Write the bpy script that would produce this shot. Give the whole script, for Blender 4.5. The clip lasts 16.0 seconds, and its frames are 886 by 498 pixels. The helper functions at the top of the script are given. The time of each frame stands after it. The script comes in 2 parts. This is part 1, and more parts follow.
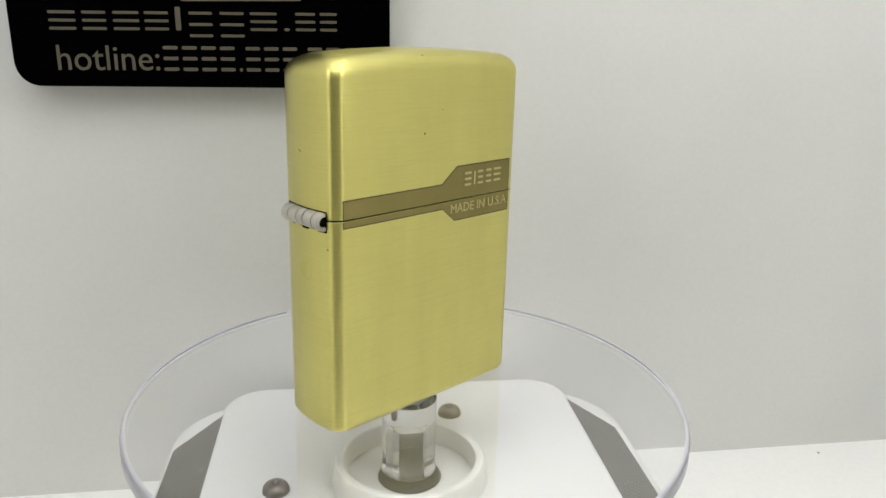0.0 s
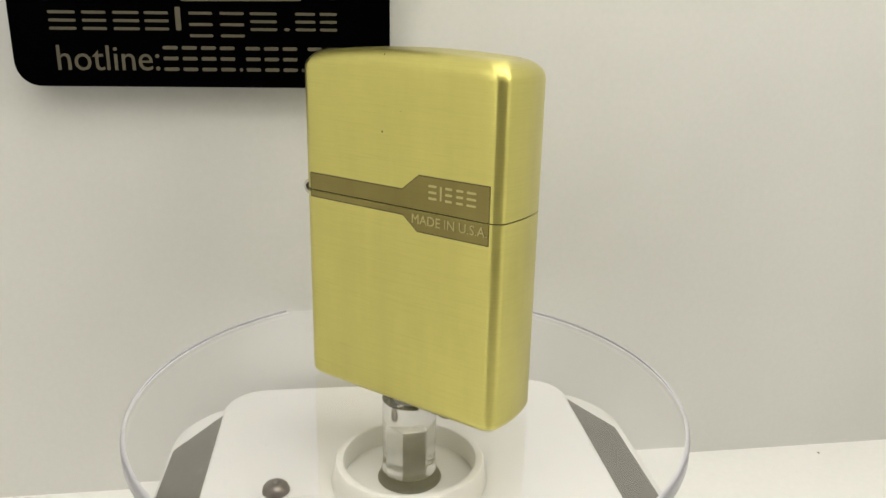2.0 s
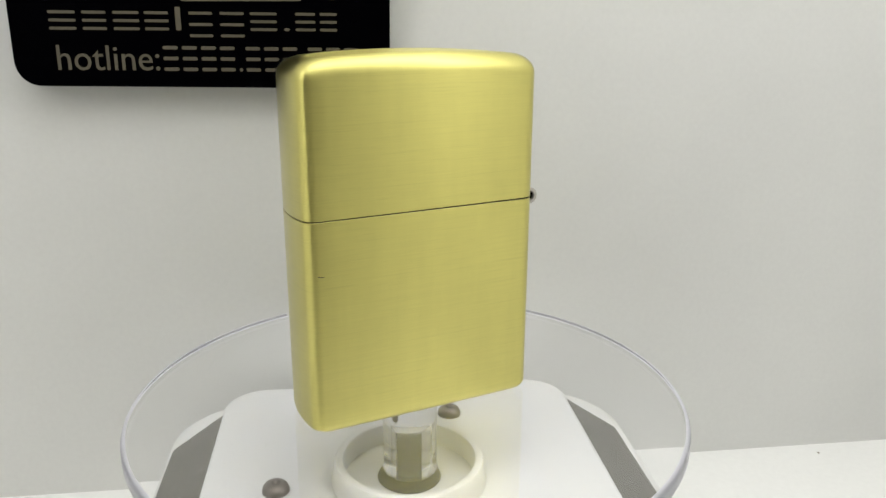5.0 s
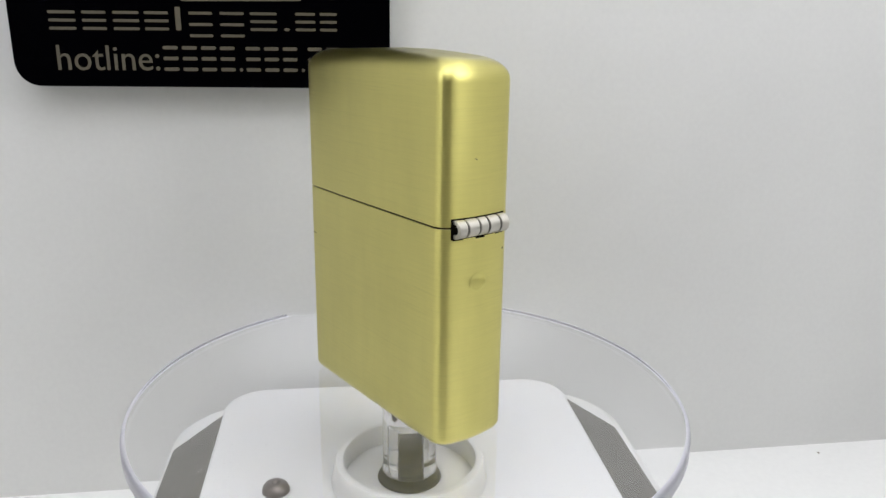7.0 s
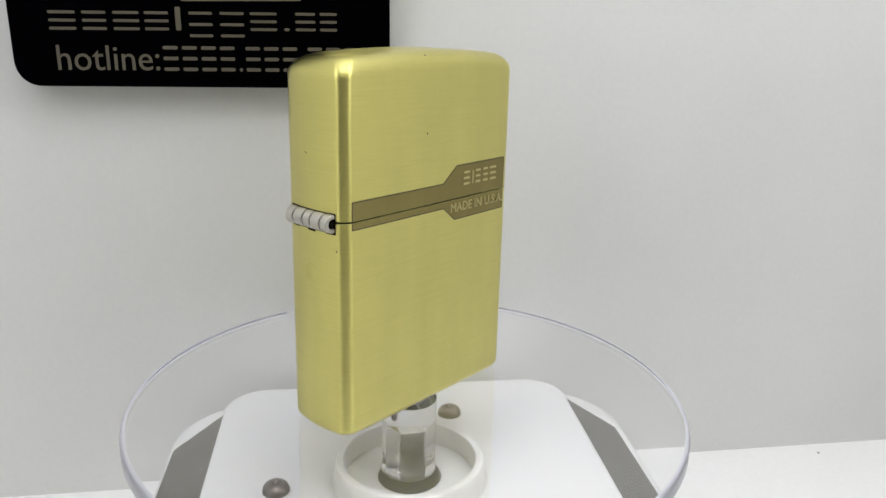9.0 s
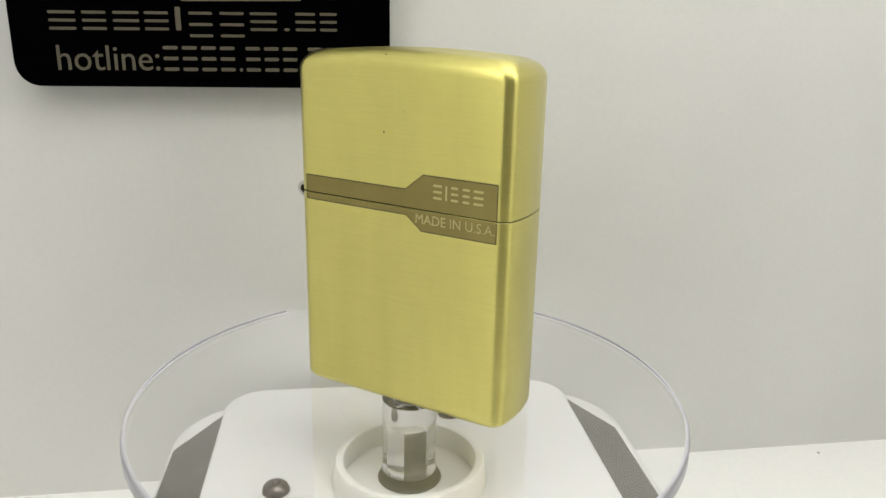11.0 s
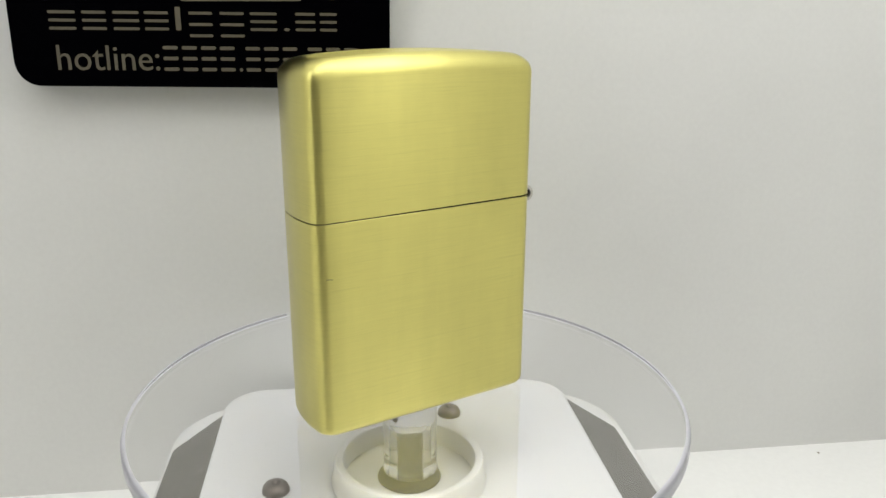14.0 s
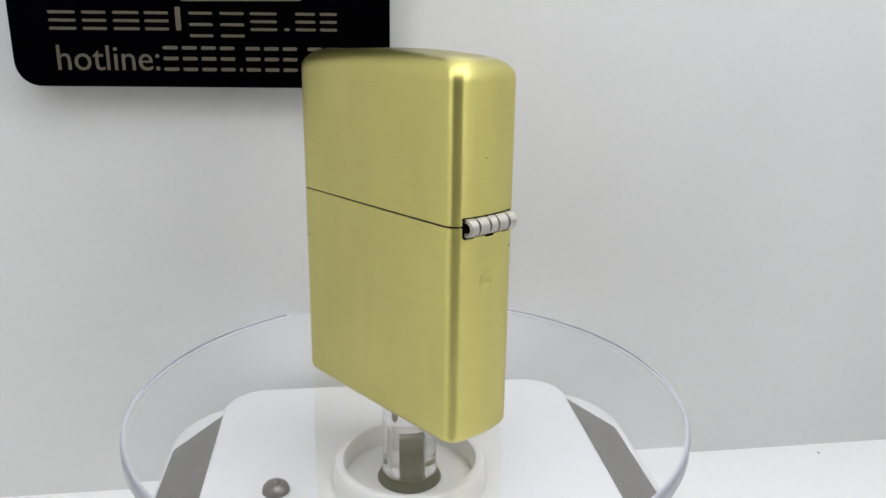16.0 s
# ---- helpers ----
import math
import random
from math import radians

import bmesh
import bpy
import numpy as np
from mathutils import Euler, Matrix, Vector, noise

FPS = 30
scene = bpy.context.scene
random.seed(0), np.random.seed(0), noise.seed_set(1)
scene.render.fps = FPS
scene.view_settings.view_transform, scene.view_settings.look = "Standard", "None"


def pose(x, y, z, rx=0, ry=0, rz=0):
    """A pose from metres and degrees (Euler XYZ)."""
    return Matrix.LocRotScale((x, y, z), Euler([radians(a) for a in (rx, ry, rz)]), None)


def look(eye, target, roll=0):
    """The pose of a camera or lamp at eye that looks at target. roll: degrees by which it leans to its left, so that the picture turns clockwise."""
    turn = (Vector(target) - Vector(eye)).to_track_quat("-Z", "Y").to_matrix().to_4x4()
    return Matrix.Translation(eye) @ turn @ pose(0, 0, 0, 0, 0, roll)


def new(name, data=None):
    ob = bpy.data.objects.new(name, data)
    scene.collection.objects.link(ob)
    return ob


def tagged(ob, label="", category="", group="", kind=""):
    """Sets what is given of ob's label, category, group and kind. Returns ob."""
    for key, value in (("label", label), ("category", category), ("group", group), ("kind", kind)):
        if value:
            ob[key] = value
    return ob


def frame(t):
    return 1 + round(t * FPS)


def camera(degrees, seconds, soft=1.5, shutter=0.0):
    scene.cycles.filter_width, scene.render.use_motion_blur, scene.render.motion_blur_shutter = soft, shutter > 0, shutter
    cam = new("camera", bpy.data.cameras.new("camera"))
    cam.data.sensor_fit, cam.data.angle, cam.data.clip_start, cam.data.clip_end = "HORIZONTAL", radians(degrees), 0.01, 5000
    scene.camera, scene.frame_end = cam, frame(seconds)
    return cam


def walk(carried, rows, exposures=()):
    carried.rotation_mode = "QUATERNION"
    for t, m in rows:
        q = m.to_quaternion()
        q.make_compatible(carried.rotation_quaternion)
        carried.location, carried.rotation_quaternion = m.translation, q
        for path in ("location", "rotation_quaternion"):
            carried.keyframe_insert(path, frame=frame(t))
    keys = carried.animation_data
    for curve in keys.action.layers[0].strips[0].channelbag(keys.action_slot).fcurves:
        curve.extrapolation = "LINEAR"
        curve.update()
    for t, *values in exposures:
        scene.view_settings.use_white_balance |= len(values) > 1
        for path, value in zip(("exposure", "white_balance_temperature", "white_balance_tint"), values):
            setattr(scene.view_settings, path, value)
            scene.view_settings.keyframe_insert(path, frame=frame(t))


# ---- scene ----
cam = camera(58.79, 16.0, soft=1.5)
EYE = Vector((0.0, -0.11764, 0.10037))
PITCH, YAW, ROLL = radians(16.887), radians(2.515), 0.863
AIM = EYE + Vector((math.sin(YAW) * math.cos(PITCH), math.cos(YAW) * math.cos(PITCH), -math.sin(PITCH)))
KELVIN = ((0.0, 6420), (0.5, 6540), (1.0, 6790), (1.5, 7020), (2.0, 7060), (2.5, 6970), (3.0, 6780), (3.5, 6570), (4.0, 6540),
          (5.2, 6460), (6.5, 6280), (7.0, 6120), (7.5, 5950), (8.0, 5950), (8.5, 6040), (9.0, 6190), (10.0, 6460),
          (10.7, 6660), (11.5, 6600), (12.5, 6470), (13.5, 6460), (14.5, 6460), (15.0, 6350), (15.5, 6180), (16.0, 6050))
LIGHT_ROWS = [(t, -0.13, k, 7.5 + max(0, 6500 - k) / 75) for t, k in KELVIN]
walk(cam, [(0.0, look(EYE, AIM, ROLL)), (16.0, look(EYE, AIM, ROLL))], LIGHT_ROWS)

# ---- world and lamps ----
WALL_TURN = 5.725          # the wall and the shelf lie a little askew to the camera
BASE_TURN = 4.7
world = bpy.data.worlds.new("world")
scene.world = world
world.use_nodes = True
world.node_tree.nodes["Background"].inputs["Color"].default_value = (0.75, 0.85, 1.0, 1)
world.node_tree.nodes["Background"].inputs["Strength"].default_value = 0.02


def area_lamp(name, m, sx, sy, watts, colour):
    data = bpy.data.lights.new(name, "AREA")
    data.shape, data.size, data.size_y, data.energy, data.color = "RECTANGLE", sx, sy, watts, colour
    ob = new(name, data)
    ob.matrix_world = m
    return ob


TURN = pose(0, 0, 0, 0, 0, WALL_TURN)
area_lamp("ceiling_lamp", TURN @ look((0.03, -0.08, 0.318), (0.025, -0.05, 0.0)), 0.24, 0.20, 0.50, (1.0, 0.99, 0.97))
# Unseen fills at both sides, added to soften shade and brighten the brass.
area_lamp("side_fill", TURN @ look((0.132, -0.10, 0.17), (0.0, 0.0, 0.06)), 0.05, 0.16, 0.105, (1.0, 0.98, 0.95))
area_lamp("side_fill", TURN @ look((-0.132, -0.10, 0.17), (0.0, 0.0, 0.06)), 0.05, 0.16, 0.085, (1.0, 0.98, 0.95))
# Added fill in the unseen room, so the brass front mirrors something brighter.
area_lamp("room_fill", look((0.27, -0.46, 0.62), (0.27, -0.46, 0.0)), 0.36, 0.20, 0.75, (1.0, 0.93, 0.80))


# ---- materials ----
def material(name, colour, rough=0.5, metal=0.0):
    m = bpy.data.materials.new(name)
    m.use_nodes = True
    b = m.node_tree.nodes["Principled BSDF"]
    b.inputs["Base Color"].default_value = (*colour, 1)
    b.inputs["Roughness"].default_value = rough
    b.inputs["Metallic"].default_value = metal
    return m, m.node_tree, b


def noise_node(tree, scale, stretch=(1, 1, 1), detail=4.0, rough=0.55):
    co = tree.nodes.new("ShaderNodeTexCoord")
    mp = tree.nodes.new("ShaderNodeMapping")
    mp.inputs["Scale"].default_value = stretch
    tx = tree.nodes.new("ShaderNodeTexNoise")
    tx.inputs["Scale"].default_value, tx.inputs["Detail"].default_value = scale, detail
    tx.inputs["Roughness"].default_value = rough
    tree.links.new(co.outputs["Object"], mp.inputs["Vector"])
    tree.links.new(mp.outputs["Vector"], tx.inputs["Vector"])
    return tx.outputs["Fac"]


def ramp(tree, fac, stops):
    r = tree.nodes.new("ShaderNodeValToRGB")
    while len(r.color_ramp.elements) < len(stops):
        r.color_ramp.elements.new(0.5)
    for e, (at, c) in zip(r.color_ramp.elements, stops):
        e.position, e.color = at, (*c, 1) if isinstance(c, tuple) else (c, c, c, 1)
    tree.links.new(fac, r.inputs["Fac"])
    return r.outputs["Color"]


def multiply(tree, a, b):
    m = tree.nodes.new("ShaderNodeMix")
    m.data_type, m.blend_type = "RGBA", "MULTIPLY"
    m.inputs["Factor"].default_value = 1.0
    tree.links.new(a, m.inputs["A"])
    tree.links.new(b, m.inputs["B"])
    return m.outputs["Result"]


def bump(tree, bsdf, height, strength, distance):
    n = tree.nodes.new("ShaderNodeBump")
    n.inputs["Strength"].default_value, n.inputs["Distance"].default_value = strength, distance
    tree.links.new(height, n.inputs["Height"])
    tree.links.new(n.outputs["Normal"], bsdf.inputs["Normal"])


def brushed(name, colour, rough, aniso, relief, worn, along="RADIAL"):
    """Metal brushed round the upright axis: fine level lines, cloudy tarnish, a soft blotch of handling, upright bands
    of tarnish and painted-in reflection.
    """
    m, tree, b = material(name, colour, rough, 1.0)
    lines = noise_node(tree, 1.0, (200, 200, 6500), 4.0, 0.65)
    long_lines = noise_node(tree, 1.0, (70, 70, 4500), 2.0, 0.5)
    cloud = noise_node(tree, 130.0, (1, 1, 0.45), 3.0)
    hi, lo = colour, tuple(c * worn for c in colour)
    base = ramp(tree, cloud, [(0.3, lo), (0.7, hi)])
    base = multiply(tree, base, ramp(tree, lines, [(0.36, 0.96), (0.62, 1.0)]))
    hairs = noise_node(tree, 1.0, (110, 110, 7000), 1.0, 0.4)
    base = multiply(tree, base, ramp(tree, hairs, [(0.28, 0.95), (0.35, 1.0)]))
    # Upright streaks: some tarnish, some mirrored surroundings put into the colour.
    upright_bands = noise_node(tree, 1.0, (330, 330, 28), 3.0, 0.6)
    base = multiply(tree, base, ramp(tree, upright_bands, [(0.34, 0.975), (0.58, 1.0)]))
    base = multiply(tree, base, ramp(tree, long_lines, [(0.3, 0.978), (0.6, 1.0)]))
    tree.links.new(base, b.inputs["Base Color"])
    tree.links.new(ramp(tree, lines, [(0.3, rough * 0.86), (0.7, rough * 1.16)]), b.inputs["Roughness"])
    b.inputs["Anisotropic"].default_value = aniso
    b.inputs["Anisotropic Rotation"].default_value = 0.25
    tg = tree.nodes.new("ShaderNodeTangent")
    tg.direction_type = along
    if along == "RADIAL":
        tg.axis = "Z"
    tree.links.new(tg.outputs["Tangent"], b.inputs["Tangent"])
    bump(tree, b, lines, relief, 0.00002)
    return m


def painted(name, colour, rough, grain, depth, vary=0.94):
    m, tree, b = material(name, colour, rough)
    cloud = noise_node(tree, 18.0, (1, 1, 1), 5.0)
    lo = tuple(c * vary for c in colour)
    fine = noise_node(tree, grain, (1, 1, 1), 3.0)
    col = multiply(tree, ramp(tree, cloud, [(0.3, lo), (0.7, colour)]), ramp(tree, fine, [(0.3, 0.97), (0.7, 1.0)]))
    tree.links.new(col, b.inputs["Base Color"])
    bump(tree, b, fine, 0.3, depth)
    return m


BRASS = brushed("brushed_brass", (0.715, 0.653, 0.198), 0.35, 0.89, 0.17, 0.93, "UV_MAP")
BRASS.node_tree.nodes["Principled BSDF"].inputs["Coat Weight"].default_value = 0.55
BRASS.node_tree.nodes["Principled BSDF"].inputs["Coat Roughness"].default_value = 0.3
ANTIQUE = brushed("antiqued_brass", (0.315, 0.262, 0.098), 0.40, 0.85, 0.3, 0.85)
LETTER = brushed("polished_brass", (0.63, 0.57, 0.28), 0.5, 0.3, 0.1, 0.95)
STEEL = brushed("nickel", (0.64, 0.615, 0.555), 0.54, 0.2, 0.1, 0.85)
# Near black: shade in the seam and round the hinge, put into the colour.
GAP_SHADE = material("gap_shade", (0.006, 0.005, 0.003), 0.9)[0]
GAP_SHADE.node_tree.nodes["Principled BSDF"].inputs["Specular IOR Level"].default_value = 0.05
SCRATCH = material("tarnish_spot", (0.06, 0.045, 0.02), 0.6)[0]
WELD = brushed("spot_weld_brass", (0.715, 0.66, 0.215), 0.36, 0.75, 0.06, 0.9)
WALL = painted("white_wall", (0.78, 0.78, 0.76), 0.55, 900.0, 0.00004)
SHELF = painted("white_shelf", (0.93, 0.93, 0.915), 0.4, 700.0, 0.00003)
SIDE = painted("white_side", (0.86, 0.86, 0.84), 0.6, 600.0, 0.00004)
ROOM = painted("grey_room", (0.34, 0.33, 0.315), 0.8, 60.0, 0.0003, 0.85)
_tree = ROOM.node_tree
# Pale and dark patches, added for the brass to mirror as upright bands.
_mirror_patches = ramp(_tree, noise_node(_tree, 5.5, (1, 1, 0.25), 2.0), [(0.35, (0.19, 0.182, 0.175)), (0.65, (0.56, 0.545, 0.515))])
_tree.links.new(_mirror_patches, _tree.nodes["Principled BSDF"].inputs["Base Color"])
PLASTIC = painted("white_plastic", (0.71, 0.71, 0.70), 0.32, 1500.0, 0.00001, 0.97)
_b = PLASTIC.node_tree.nodes["Principled BSDF"]
_b.inputs["Subsurface Weight"].default_value, _b.inputs["Subsurface Scale"].default_value = 0.5, 0.003
_b.inputs["Subsurface Radius"].default_value = (1.0, 0.95, 0.85)
DARK_STRIP = painted("dark_grey_film", (0.135, 0.127, 0.115), 0.45, 500.0, 0.0000005, 0.88)
BLACK = painted("black_acrylic", (0.0008, 0.0008, 0.0014), 0.3, 3000.0, 0.000001, 0.8)
BLACK.node_tree.nodes["Principled BSDF"].inputs["Specular IOR Level"].default_value = 0.006
GOLD = painted("gold_lettering", (0.112, 0.098, 0.066), 0.45, 4000.0, 0.000004, 0.85)
SHAFT_METAL = brushed("shaft_metal", (0.11, 0.108, 0.10), 0.30, 0.2, 0.15, 0.7)
HUB = painted("dark_metal_hub", (0.085, 0.084, 0.082), 0.35, 2500.0, 0.00001, 0.8)
SCREW_METAL = material("bronze_screw", (0.20, 0.175, 0.16), 0.3, 0.75)[0]
GLUE = painted("silvery_glue", (0.75, 0.75, 0.75), 0.25, 1800.0, 0.0003, 0.5)
DUST = material("dust", (0.80, 0.78, 0.72), 0.9)[0]
DARK_DUST = material("dark_dust", (0.26, 0.21, 0.16), 0.9)[0]


def clear(name, tint):
    m, tree, b = material(name, tint, 0.02)
    b.inputs["Transmission Weight"].default_value = 1.0
    b.inputs["IOR"].default_value = 1.49
    return m


ACRYLIC = clear("clear_acrylic", (0.988, 0.989, 0.998))
POST = clear("cast_acrylic", (0.94, 0.94, 0.95))
POST.node_tree.nodes["Principled BSDF"].inputs["Transmission Weight"].default_value = 0.95
POST.node_tree.nodes["Principled BSDF"].inputs["Roughness"].default_value = 0.03


RIM = clear("polished_rim", (0.86, 0.86, 0.96))
RIM.node_tree.nodes["Principled BSDF"].inputs["Transmission Weight"].default_value = 0.64
RIM.node_tree.nodes["Principled BSDF"].inputs["Roughness"].default_value = 0.3


# ---- mesh helpers, in millimetres ----
S = 0.001


def part(name, bm, mat, parent=None, label="", smooth=True, closed=True):
    if closed:
        bmesh.ops.recalc_face_normals(bm, faces=bm.faces)
    bmesh.ops.scale(bm, vec=(S, S, S), verts=bm.verts)
    me = bpy.data.meshes.new(name)
    bm.to_mesh(me)
    bm.free()
    if smooth:
        me.set_sharp_from_angle(angle=radians(38))
        me.polygons.foreach_set("use_smooth", [len(q.vertices) < 9 for q in me.polygons])
    me.materials.append(mat)
    ob = new(name, me)
    ob.parent = parent
    if label:
        tagged(ob, label)
    return ob


def rounded(hx, hy, r, n=8, cx=0.0, cy=0.0):
    """A rounded rectangle's outline, counter-clockwise, with points along its long sides."""
    pts = []
    corners = ((1, 1, 0), (-1, 1, 90), (-1, -1, 180), (1, -1, 270))
    for k, (sx, sy, a0) in enumerate(corners):
        for i in range(n + 1):
            a = radians(a0 + 90 * i / n)
            pts.append((cx + sx * (hx - r) + r * math.cos(a), cy + sy * (hy - r) + r * math.sin(a)))
        nx, ny, _ = corners[(k + 1) % 4]
        a = radians(a0 + 90)
        p0, p1 = pts[-1], (cx + nx * (hx - r) + r * math.cos(a), cy + ny * (hy - r) + r * math.sin(a))
        for i in range(1, 14):
            f = i / 14
            pts.append((p0[0] + (p1[0] - p0[0]) * f, p0[1] + (p1[1] - p0[1]) * f))
    return pts


def circle(r, n=96):
    return [(r * math.cos(2 * math.pi * i / n), r * math.sin(2 * math.pi * i / n)) for i in range(n)]


def loft(bm, rings, cap_a=True, cap_b=True):
    loops = [[bm.verts.new(p) for p in ring] for ring in rings]
    n = len(loops[0])
    grain = bm.loops.layers.uv.verify()          # runs along each ring
    for k, (a, b) in enumerate(zip(loops, loops[1:])):
        for i in range(n):
            face = bm.faces.new((a[i], a[(i + 1) % n], b[(i + 1) % n], b[i]))
            for corner, at in zip(face.loops, ((i, k), (i + 1, k), (i + 1, k + 1), (i, k + 1))):
                corner[grain].uv = (at[0] / n, at[1] / len(loops))
    if cap_a:
        bm.faces.new(loops[0][::-1])
    if cap_b:
        bm.faces.new(loops[-1])
    return loops


def flat(pts, z):
    return [(x, y, z) for x, y in pts]


def inset(hx, hy, r, d, z, n=8):
    """The lighter's outline, drawn in by d: rounded corners, narrow sides well bulged, broad sides a little."""
    out = []
    for x, y in rounded(hx - d, hy - d, r + 0.45 * d, n):
        x += math.copysign(BULGE, x) * (1 - (y / (hy - d)) ** 2) if abs(x) > hx - d - r - 0.45 * d else 0
        y += math.copysign(0.10, y) * max(0.0, 1 - (x / hx) ** 2) if abs(y) > hy - d - r - 0.45 * d else 0
        out.append((x, y, z))
    return out


def turned(profile, n=96, cap_a=False, cap_b=False):
    """A body turned round the upright axis from (radius, height) pairs."""
    bm = bmesh.new()
    loft(bm, [flat(circle(r, n), z) for r, z in profile], cap_a, cap_b)
    return bm


def slab(pts, y0, y1, bm=None):
    """An upright plate: an outline in x and z, from depth y0 to y1."""
    bm = bm or bmesh.new()
    loft(bm, [[(x, y0, z) for x, z in pts], [(x, y1, z) for x, z in pts]])
    return bm


def box(x0, x1, y0, y1, z0, z1):
    bm = bmesh.new()
    loft(bm, [flat(((x0, y0), (x1, y0), (x1, y1), (x0, y1)), z) for z in (z0, z1)])
    return bm


def lettering(name, words, mat, parent, x0, x1, z0, cap, y_front, depth, label=""):
    """Words in the built-in font, from x0 to x1, base line at z0, raised by depth before y_front."""
    cu = bpy.data.curves.new(name, "FONT")
    cu.body, cu.size, cu.extrude, cu.resolution_u = words, 1.0, 0.5, 3
    tmp = new(name, cu)
    bpy.context.view_layer.update()
    me = bpy.data.meshes.new_from_object(tmp.evaluated_get(bpy.context.evaluated_depsgraph_get()))
    bpy.data.objects.remove(tmp)
    co = np.empty(len(me.vertices) * 3)
    me.vertices.foreach_get("co", co)
    co = co.reshape(-1, 3)
    lo, hi = co[:, 0].min(), co[:, 0].max()
    k = cap / 0.69
    out = np.c_[x0 + (co[:, 0] - lo) * (x1 - x0) / (hi - lo), y_front + (0.5 - co[:, 2]) * depth - depth, z0 + co[:, 1] * k] * S
    me.vertices.foreach_set("co", out.ravel())
    me.materials.clear()
    me.materials.append(mat)
    me.name = name
    ob = new(name, me)
    ob.parent = parent
    if label:
        tagged(ob, label)
    return ob


# ---- the setting ----
WALL_Y = 38.88


def setting(name, bm, mat, label):
    ob = part(name, bm, mat, None, "", False)
    ob.matrix_world = TURN
    return tagged(ob, label, name.split("_")[0], "", "structure")


setting("wall_back", box(-140, 140, WALL_Y, WALL_Y + 12, -12, 330), WALL, "smooth matt white wall behind the shelf")
setting("floor", box(-140, 140, -132, WALL_Y + 6, -11.5, 0), SHELF, "glossy white shelf that carries the turntable")
setting("wall_left", box(-152, -140.5, -230, WALL_Y + 12, -12, 330), SIDE, "plain white side wall of the niche")
setting("wall_right", box(140.5, 152, -230, WALL_Y + 12, -12, 330), SIDE, "plain white side wall of the niche")
setting("ceiling", box(-152, 152, -230, WALL_Y + 12, 330.5, 342), SIDE, "plain white top of the niche")


def room():
    bm = box(-480, 480, -760, 260, -260, 660)
    ob = part("wall_room", bm, ROOM, None, "", False)
    return tagged(ob, "unseen grey room walls, patched pale and dark for the brass to mirror", "wall", "", "structure")


room()


# ---- the black sign on the wall ----
def make_sign():
    sign = new("sign")
    tagged(sign, "black glossy acrylic sign with gold lettering on the white wall", "sign")
    sign.matrix_world = TURN
    y = WALL_Y - 5.0
    cx, cz, hx, hz = -33.55, 116.4, 33.15, 30.0
    bm = bmesh.new()
    def ring(d, yy):
        return [(cx + a, yy, cz + b - 0.0065 * (a + 27)) for a, b in rounded(hx - d, hz - d, 4.2 - d, 10)]
    loft(bm, [ring(0, WALL_Y - 0.02), ring(0, y + 0.35), ring(0.1, y + 0.1), ring(0.35, y)])
    part("panel", bm, BLACK, sign)
    # emblem's lower edge
    part("emblem_bar", slab([(-37.4, 101.25), (-16.5, 101.6), (-16.5, 103.2), (-37.4, 102.9)], y - 0.12, y - 0.01), GOLD, sign, "", False)

    def strokes(a, b, z0, z1, thick):
        """Plain level bars that fill a letter's place: three where it is tall and wide, else one."""
        if b - a < 1.2 or z1 - z0 < 1.2:
            spans = [(z0, z1)]
        else:
            gap = (z1 - z0 - thick) / 2
            spans = [(z0 + gap * i, z0 + gap * i + thick) for i in range(3)]
        for p, q in spans:
            r = min(0.25, (b - a) * 0.3, (q - p) * 0.4)
            pts = [((a + b) / 2 + px, (p + q) / 2 + pz) for px, pz in rounded((b - a) / 2, (q - p) / 2, r, 3)]
            part("bar", slab(pts, y - 0.12, y - 0.01), GOLD, sign, "", False)

    # the shop's name as plain bars in place of each letter: left, right, bottom, top
    low, high = 96.15, 99.4
    for a, b, z0, z1 in ((-60.0, -55.5, 0, 1), (-54.4, -50.4, 0, 1), (-49.2, -44.8, 0, 1), (-43.9, -39.8, 0, 1), (-38.6, -37.7, 0, 1.25),
                         (-36.3, -32.2, -0.35, 1), (-30.9, -26.7, -0.35, 1), (-25.6, -20.9, 0, 1), (-19.6, -18.7, 0, 0.16),
                         (-17.6, -14.0, 0, 1), (-13.2, -10.1, 0, 1)):
        h = high - low
        lift = (a + 60) * 0.004
        zz0, zz1 = low + h * z0 + lift, low + h * z1 + lift
        strokes(a, b, zz0, zz1, 0.5)
    lettering("lettering", "hotline:", GOLD, sign, -59.3, -41.9, 89.25, 4.35, y - 0.01, 0.11)
    # a run of digits as plain bars
    x = -41.2
    for w in (2.6, 2.6, 2.6, 2.6, 0.55, 2.6, 2.6, 2.6, 0.55, 2.6, 2.6, 2.6):
        z0 = 89.15 - (x + 41) * 0.004
        strokes(x, x + w, z0, z0 + (4.4 if w > 1 else 0.6), 0.62)
        x += w + (0.72 if w > 1 else 0.65)
    return sign


make_sign()


# ---- the turntable's base ----
BASE_Z = 22.6


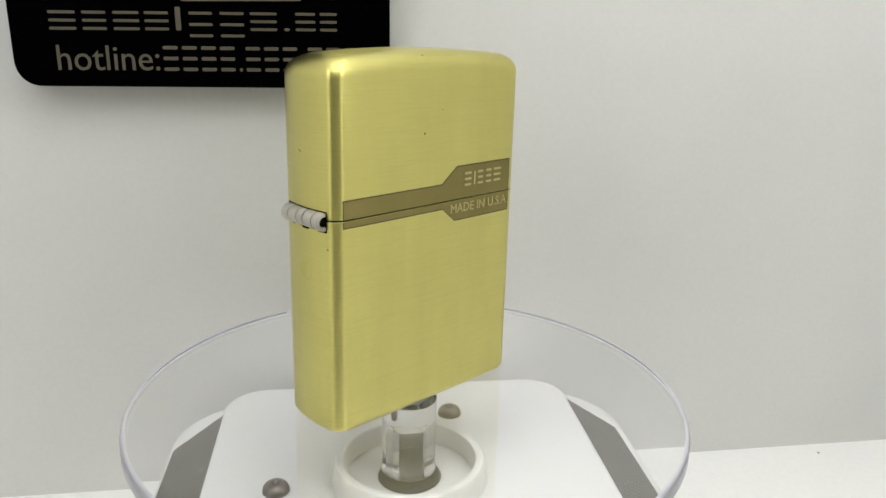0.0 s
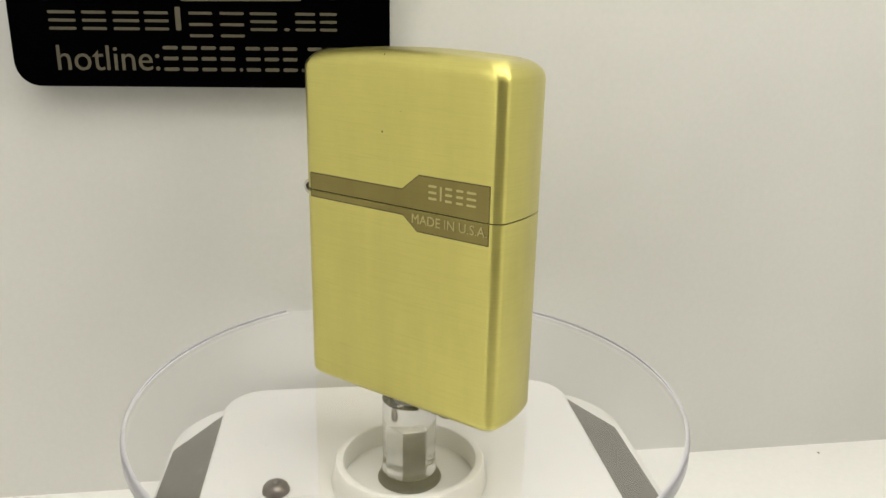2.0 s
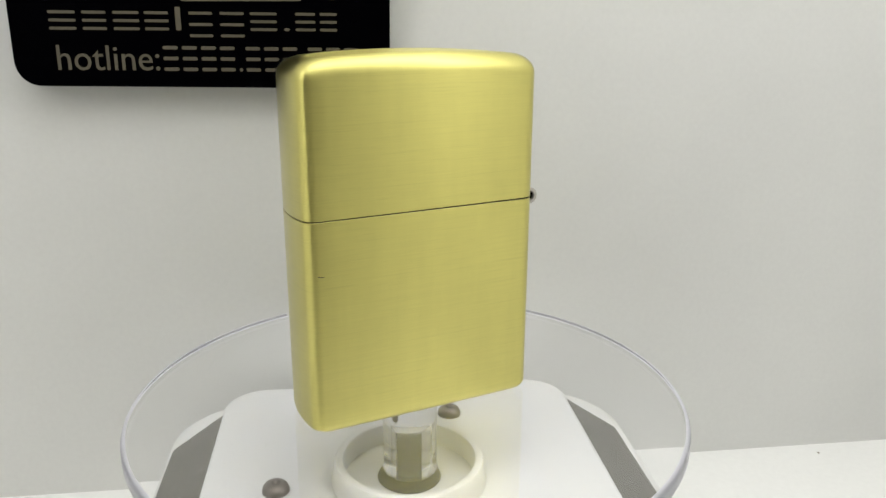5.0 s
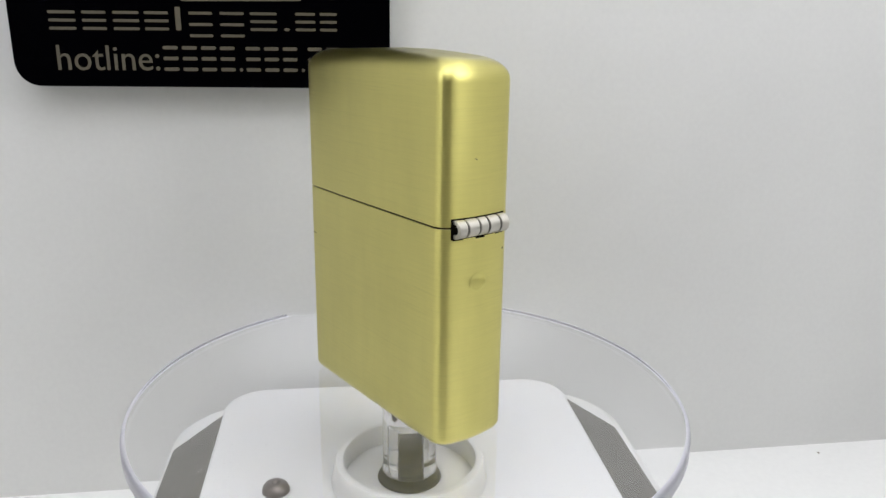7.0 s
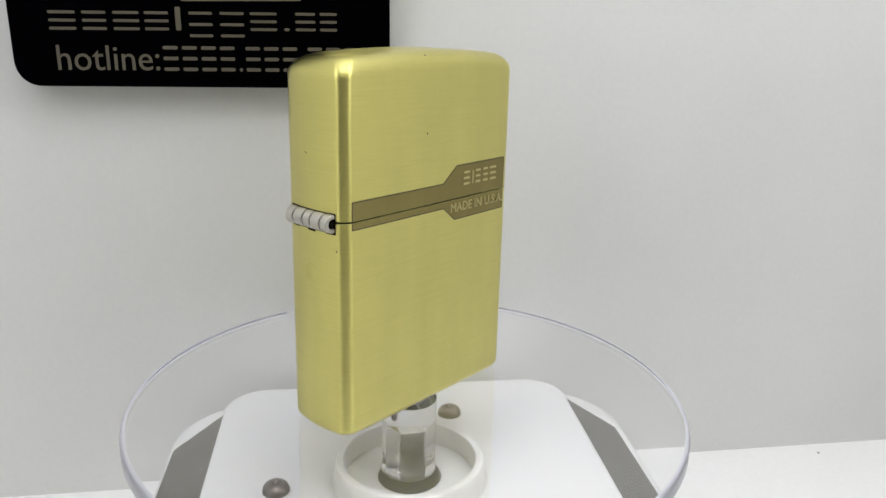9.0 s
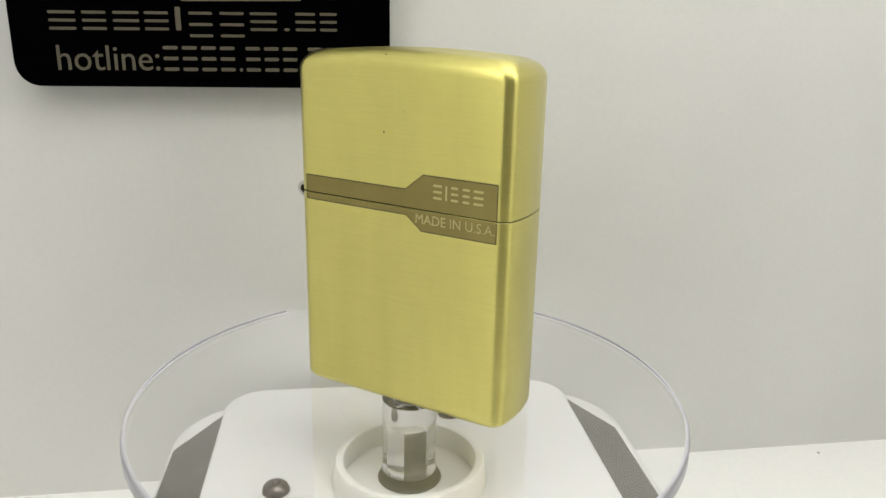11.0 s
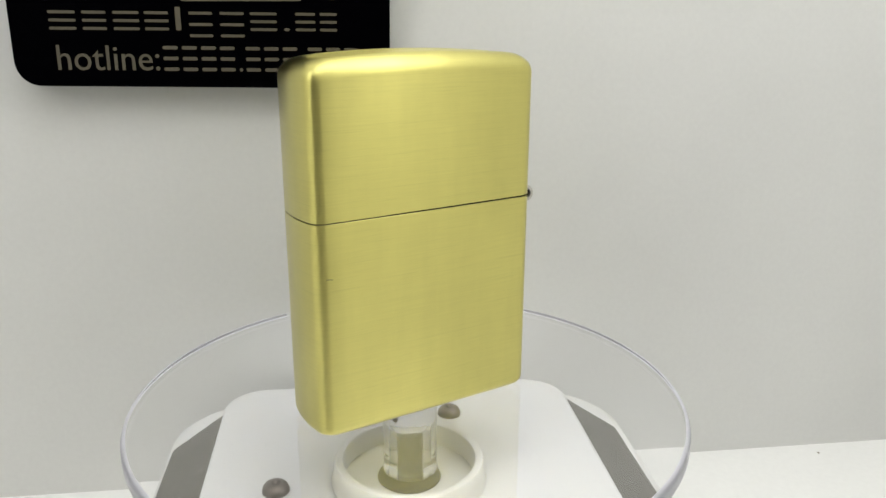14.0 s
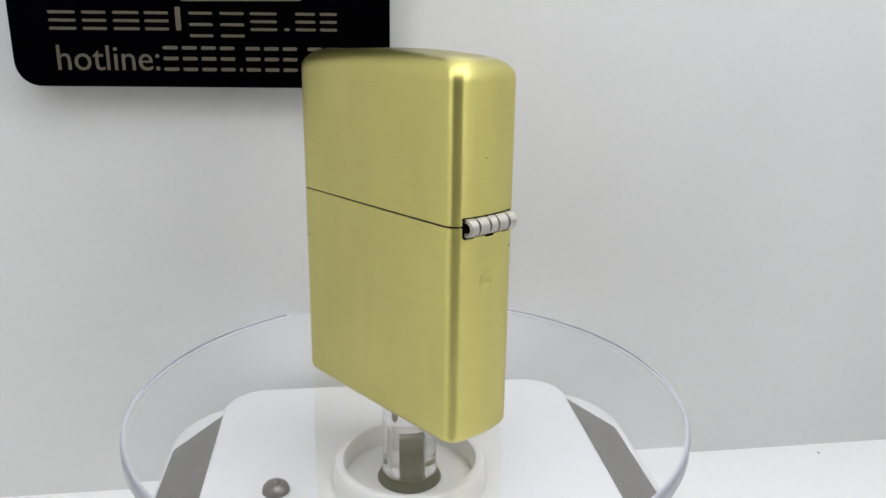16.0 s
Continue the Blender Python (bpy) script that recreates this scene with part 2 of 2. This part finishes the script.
def make_base():
    base = new("turntable_base")
    tagged(base, "white plastic turntable base with dark grey side strips on the shelf", "turntable")
    base.matrix_world = pose(0, 0, 0, 0, 0, BASE_TURN)
    cy = -4.2
    bm = bmesh.new()
    def ring(d, z):
        return flat(rounded(42.6 - d, 37.0 - d, 15.0 - d, 14, 0, cy - 2.4), z)
    loft(bm, [ring(1.0, 0.02), ring(0, 1.0), ring(0, BASE_Z - 2.0), ring(0.3, BASE_Z - 1.2), ring(0.9, BASE_Z - 0.75), ring(1.6, BASE_Z - 0.6)])
    part("body", bm, PLASTIC, base)
    bm = bmesh.new()
    def top(d, z):
        return flat(rounded(34.5 - d, 38.4 - d, 8.0 - d, 10, 0, cy), z)
    loft(bm, [top(0, 0.03), top(0, BASE_Z - 0.59), top(0, BASE_Z - 0.25), top(0.2, BASE_Z - 0.05), top(0.5, BASE_Z)])
    part("top_panel", bm, PLASTIC, base)
    for s in (-1, 1):
        bm = bmesh.new()
        o, tip, heel = (41.6, 24.7, 12.6) if s < 0 else (40.8, 25.2, 12.9)
        pts = [(s * 34.55, tip), (s * o, heel), (s * o, -34.0), (s * 34.55, -38.0)]
        loft(bm, [flat(pts, BASE_Z - 0.58), flat(pts, BASE_Z - 0.40)])
        part("side_strip", bm, DARK_STRIP, base, "dark grey matt strip with a mitred end", False)
    # raised collar round the well
    part("collar", turned([(11.0, BASE_Z + 0.02), (11.0, BASE_Z + 3.4), (11.2, BASE_Z + 3.85), (11.7, BASE_Z + 4.0), (12.4, BASE_Z + 3.85),
                           (12.65, BASE_Z + 3.3), (12.8, BASE_Z + 0.8), (13.2, BASE_Z + 0.02)]), PLASTIC, base)
    part("hub", turned([(5.4, BASE_Z + 0.02), (5.35, BASE_Z + 0.2), (5.1, BASE_Z + 0.32), (4.6, BASE_Z + 0.34)], 64, True, True), HUB, base, "dark metal hub in the well")
    return base


make_base()


def make_screw(x, y):
    rings = [(2.25, 0.0), (2.25, 0.3), (2.1, 0.8), (1.8, 1.25), (1.3, 1.55), (0.8, 1.62), (0.5, 1.5), (0.3, 1.35)]
    ob = part("screw", turned(rings, 40, True, True), SCREW_METAL)
    ob.matrix_world = pose(x * S, y * S, (BASE_Z + 0.01) * S)
    return tagged(ob, "domed brown metal screw head sunk in the white base", "screw", "screws of the turntable base")


for x, y in ((-22.0, -4.1), (7.8, 21.3), (14.2, -17.5)):
    make_screw(x, y)


# ---- the clear turning plate ----
def make_plate():
    plate = new("turning_plate")
    tagged(plate, "clear acrylic round plate on a clear post, turning", "turntable plate")
    r = 44.62
    d = part("disc", turned([(4.5, -2.7), (5.0, -2.7), (r - 0.6, -2.7), (r - 0.35, -2.7), (r - 0.1, -2.6), (r, -2.3), (r, -0.75), (r - 0.1, -0.36), (r - 0.36, -0.1), (r - 0.75, 0)], 160, False, True), ACRYLIC, plate, closed=False)
    d.visible_shadow = False
    d.data.materials.append(RIM)
    for q in d.data.polygons:
        level = abs(q.normal.z) > 0.99
        q.material_index = 0 if level else 1
        q.use_smooth = not level
    # the post has a square blind hole in its foot
    def square(h, z):
        ring = circle(1.0, 160)
        return [(h * c / max(abs(c), abs(d)), h * d / max(abs(c), abs(d)), z) for c, d in ring]
    bm = bmesh.new()
    loft(bm, [flat(circle(r, 160), z) for r, z in ((4.5, -2.7), (4.5, -3.0), (4.5, -14.6), (4.5, -14.9), (4.65, -15.3), (4.6, -15.65), (4.4, -15.8))]
         + [square(1.68, -15.8), square(1.68, -7.85)], False, True)
    bmesh.ops.transform(bm, matrix=SHAFT, verts=bm.verts)
    bmesh.ops.reverse_faces(bm, faces=bm.faces)
    p = part("post", bm, POST, plate, closed=False)
    p.visible_shadow = False
    return plate


SHAFT = pose(0, 0, 0, 0, 0, -29.6)
plate = make_plate()
# dark square shaft in the hole
bm = bmesh.new()
loft(bm, [flat(rounded(1.5, 1.5, 0.12, 2), z) for z in (-16.9, -8.1)])
bmesh.ops.transform(bm, matrix=SHAFT, verts=bm.verts)
part("shaft", bm, SHAFT_METAL, plate, "dark square metal shaft inside the clear post")
part("glue_spot", turned([(2.5, -3.2), (2.9, -3.0), (1.6, -2.85)], 7, True, True), GLUE, plate, "crinkled silvery glue under the disc", False)


# ---- the lighter ----
LW, LT, LR = 18.0, 6.05, 1.45          # half width, half depth, corner radius
SEAM_Z, TOP = 32.62, 55.0
BULGE = 0.85


def make_lighter():
    lighter = new("lighter")
    tagged(lighter, "brushed brass flip-top lighter, closed, upright on a clear disc", "lighter")
    # case
    bm = bmesh.new()
    rings = []
    for i in range(6):
        a = radians(90 * i / 5)
        rings.append(inset(LW, LT, LR, 1.45 * (1 - math.sin(a)), 1.45 * (1 - math.cos(a)) + 0.02))
    for z in (2.6, 8, 16, 24, SEAM_Z - 0.4, SEAM_Z - 0.22):
        rings.append(inset(LW, LT, LR, 0, z))
    rings += [inset(LW, LT, LR, 0, SEAM_Z - 0.13), inset(LW, LT, LR, 0.02, SEAM_Z - 0.10), inset(LW, LT, LR, 0.5, SEAM_Z - 0.099)]
    loft(bm, rings)
    case = part("case", bm, BRASS, lighter)
    # near-black filler: the shade inside the gap, put into the colour
    bm = bmesh.new()
    loft(bm, [inset(LW, LT, LR, 0.22, SEAM_Z - 0.098), inset(LW, LT, LR, 0.22, SEAM_Z + 0.17)])
    part("gap_filler", bm, GAP_SHADE, lighter, "near-black filler, coloured as the shade between case and lid")
    # lid with a bowed top
    bm = bmesh.new()
    dome, r = 0.9, 2.5
    def bow(ring, f):
        return [(x, y, z + f * dome * (1 - min(1, (x / LW) ** 2))) for x, y, z in ring]
    def rim(d, z):
        """The lid's lower edge, which closes more tightly away from the hinge."""
        return [(x, y, z - 0.05 * x / LW) for x, y, _ in inset(LW, LT, LR, d, z)]
    rings = [rim(0.5, SEAM_Z + 0.129), rim(0.02, SEAM_Z + 0.13), rim(0, SEAM_Z + 0.16), inset(LW, LT, LR, 0, SEAM_Z + 0.24), inset(LW, LT, LR, 0, SEAM_Z + 0.4)]
    for z, f in ((38, 0.0), (44, 0.0), (50, 0.5), (51.5, 0.95)):
        rings.append(bow(inset(LW, LT, LR, 0, z), f))
    z0 = TOP - dome - r
    for i in range(8):
        a = radians(90 * i / 7)
        rings.append(bow(inset(LW, LT, LR, r * (1 - math.cos(a)), z0 + r * math.sin(a)), 1.0))
    last = [(x, y) for x, y, z in inset(LW, LT, LR, r, 0)]
    for s in (0.85, 0.65, 0.4, 0.15, 0.02):
        rings.append(bow([(x * (0.97 + 0.03 * s), y * s, TOP - dome) for x, y in last], 1.0))
    loft(bm, rings)
    lid = part("lid", bm, BRASS, lighter)
    # engraved band in two halves
    yf = -LT - 0.11

    def front(x):
        """The depth of the front face at x, over the bulge and round the corner."""
        if abs(x) <= LW - LR:
            return -LT - 0.10 * (1 - (x / LW) ** 2)
        turn = [radians(90 - 3 * i) for i in range(31)]
        ys = [LT - LR + LR * math.sin(a) for a in turn]
        xs = [LW - LR + LR * math.cos(a) + BULGE * (1 - (y / LT) ** 2) for a, y in zip(turn, ys)]
        return -float(np.interp(abs(x), xs, ys)) - 0.10 * max(0.0, 1 - (x / LW) ** 2)

    def sheet(x0, x1, low, high, proud):
        """A thin sheet that lies on the front face, between two heights given as functions of x."""
        bm = bmesh.new()
        xs = sorted({x0, x1, *(x for x in (1.55, 1.75, 4.35, 4.6) if x0 < x < x1), *(x0 + (x1 - x0) * i / 30 for i in range(31))})
        loft(bm, [[(x, front(x) - proud, low(x)), (x, front(x) - proud, high(x)), (x, front(x) + 0.3, high(x)), (x, front(x) + 0.3, low(x))] for x in xs])
        return bm

    def step(x, xa, za, xb, zb):
        return za if x <= xa else zb if x >= xb else za + (zb - za) * (x - xa) / (xb - xa)

    XL, XR = -16.75, 16.5
    def upper(x):
        return step(x, 1.55, 35.4, 4.6, 37.83)
    def lower(x):
        return step(x, 1.75, 31.56, 4.35, 29.42)
    for low, high, edge, owner in ((lambda x: SEAM_Z + 0.13, upper, upper, lid), (lower, lambda x: SEAM_Z - 0.13, lower, case)):
        part("band", sheet(XL, XR, low, high, 0.035), ANTIQUE, owner, "dark antiqued band with a stepped outline", False)
        part("outline", sheet(XL, XR, lambda x: edge(x) - 0.07, lambda x: edge(x) + 0.07, 0.042), SCRATCH, owner, "", False)
        for x in (XL, XR):
            part("outline", sheet(x - 0.06, x + 0.06, low, high, 0.042), SCRATCH, owner, "", False)
    # maker's mark as plain bars
    for a, b in ((6.35, 7.75), (8.35, 8.65), (9.25, 10.4), (11.1, 12.25), (12.85, 14.4)):
        for zc, hz in ((34.75, 0.17), (35.65, 0.17), (36.55, 0.17)) if b - a > 1 else ((35.65, 1.07),):
            pts = [((a + b) / 2 + px, zc + pz) for px, pz in rounded((b - a) / 2, hz, min(0.12, (b - a) * 0.4), 3)]
            part("bar", slab(pts, yf - 0.09, yf), LETTER, lid, "", False)
    lettering("lettering", "MADE IN U.S.A.", LETTER, case, 3.45, 16.3, 30.62, 1.4, yf - 0.012, 0.09)
    # hinge: five knuckles on a pin
    HZ = SEAM_Z - 0.15
    widths = (1.35, 1.78, 1.34, 1.78, 1.4)

    # Near-black plate just proud of the case: the recess's shade as colour.
    def recess(y0, y1, low, high):
        bm = bmesh.new()
        rings = []
        for i in range(5):
            y = y0 + (y1 - y0) * i / 4
            x = LW + BULGE * (1 - (y / LT) ** 2)
            rings.append([(-x - 0.04, y, HZ - low), (-x - 0.04, y, HZ + high), (-x + 0.5, y, HZ + high), (-x + 0.5, y, HZ - low)])
        loft(bm, rings)
        return bm

    hinge = part("hinge", recess(-4.55, 4.55, 1.42, 1.43), GAP_SHADE, lighter, "nickel barrel hinge on a near-black plate coloured as its recess's shade", False)
    y = -4.4
    for i, w in enumerate(widths):
        if i % 2 == 0:
            part("notch_shade", recess(y - 0.1, y + w + 0.1, 1.56 + 0.08 * (i == 2), 1.2), GAP_SHADE, hinge, "", False)
        bm = turned([(0.7, 0.4), (0.75, 0.0), (1.2, 0.0), (1.27, 0.07), (1.27, w - 0.07), (1.2, w), (0.75, w), (0.7, w - 0.4)], 32)
        k = part("knuckle", bm, STEEL, hinge, "worn nickel hinge knuckle")
        k.matrix_local = Matrix.Translation(((-LW - BULGE + 0.12) * S, y * S, HZ * S)) @ pose(0, 0, 0, -90, 0, 0)
        y += w + 0.24
    # The pin is thick and near black to paint shade into the gaps.
    pin = part("pin", turned([(0.4, 0.3), (0.4, 0.9), (1.05, 0.95), (1.05, 7.85), (0.4, 7.9), (0.4, 8.5)], 20, True, True), GAP_SHADE, hinge, "hinge pin, near black so the knuckle gaps look shaded")
    pin.matrix_local = Matrix.Translation(((-LW - BULGE + 0.12) * S, -4.5 * S, HZ * S)) @ pose(0, 0, 0, -90, 0, 0)
    # spot weld under the hinge
    w = part("spot_weld", turned([(1.45, -0.02), (1.35, 0.015), (1.25, 0.03), (1.1, 0.03), (0.9, 0.012)], 32, True, True), WELD, case, "shallow round spot weld")
    w.matrix_local = pose((-LW - BULGE - 0.005) * S, 0.1 * S, 24.6 * S, 0, -90, 0)
    # small marks
    def mark(owner, x, y, z, L, h, lean, face):
        bm = slab([(-L / 2, -h / 2), (L / 2, -h / 2), (L / 2, h / 2), (-L / 2, h / 2)], -0.012, 0.05)
        ob = part("scratch", bm, SCRATCH, owner, "", False)
        ob.matrix_local = pose(x * S, y * S, z * S, 0, 0, face) @ pose(0, 0, 0, 0, lean, 0)
    mark(lid, -2.13, -LT - 0.1, 43.35, 0.22, 0.3, 20, 0)
    mark(lid, -2.2, -LT + 0.62, 54.28, 0.2, 0.16, 30, 0)
    mark(lid, 1.3, -LT - 0.1, 46.6, 0.13, 0.08, 0, 0)
    mark(case, 16.4, LT + 0.03, 24.75, 0.9, 0.1, 8, 180)
    mark(lid, -LW - BULGE + 0.02, 0.8, 41.6, 0.5, 0.1, 25, -90)
    mark(case, -LW - 0.36, -4.6, 28.6, 0.25, 0.25, 0, -90)
    return lighter


lighter = make_lighter()


# ---- dust ----
def flecks(name, label, mat, spots, z, size):
    bm = bmesh.new()
    for x, y in spots:
        s = size * random.uniform(0.5, 1.2)
        a = random.uniform(0, 3.1)
        c, d = math.cos(a), math.sin(a)
        pts = [(x + c * u * s * 2 - d * v * s, y + d * u * s * 2 + c * v * s) for u, v in ((-0.5, -0.5), (0.5, -0.4), (0.6, 0.5), (-0.4, 0.5))]
        loft(bm, [flat(pts, z), flat(pts, z + size * 0.5)])
    return tagged(part(name, bm, mat, None, "", False), label, "dust", "", "stuff")


rnd = random.Random(4)
flecks("dust", "pale dust flecks on the dark strip", DUST, [(-38.0 + rnd.uniform(-2.6, 2.6), rnd.uniform(-14, 6)) for _ in range(34)], BASE_Z - 0.39, 0.12)
flecks("crumbs", "dark crumbs on the white base", DARK_DUST, [(-26.0, 10.0), (33.0, 9.0)], BASE_Z + 0.01, 0.14)
flecks("shelf_crumbs", "small brown crumbs on the white shelf", DARK_DUST, [(98.0, 45.0)], 0.01, 0.3)


# ---- what moves ----
START, SPEED = 41.554, 39.445          # degrees, degrees a second, clockwise from above
LEAN = pose(0, 0, 0, 0.316, 0.551, 0)


def heading(t):
    a = radians(START - SPEED * t)
    return START - SPEED * t + 0.146 * math.cos(a) - 0.466 * math.sin(a)


def motions():
    times = [0.5 * i for i in range(33)]
    spin = [(t, pose(0, 0, 0.040, 0, 0, heading(t)) @ LEAN) for t in times]
    walk(plate, spin)
    walk(lighter, [(t, m @ pose(0.000254, 0.001533, 0.0)) for t, m in spin])


motions()
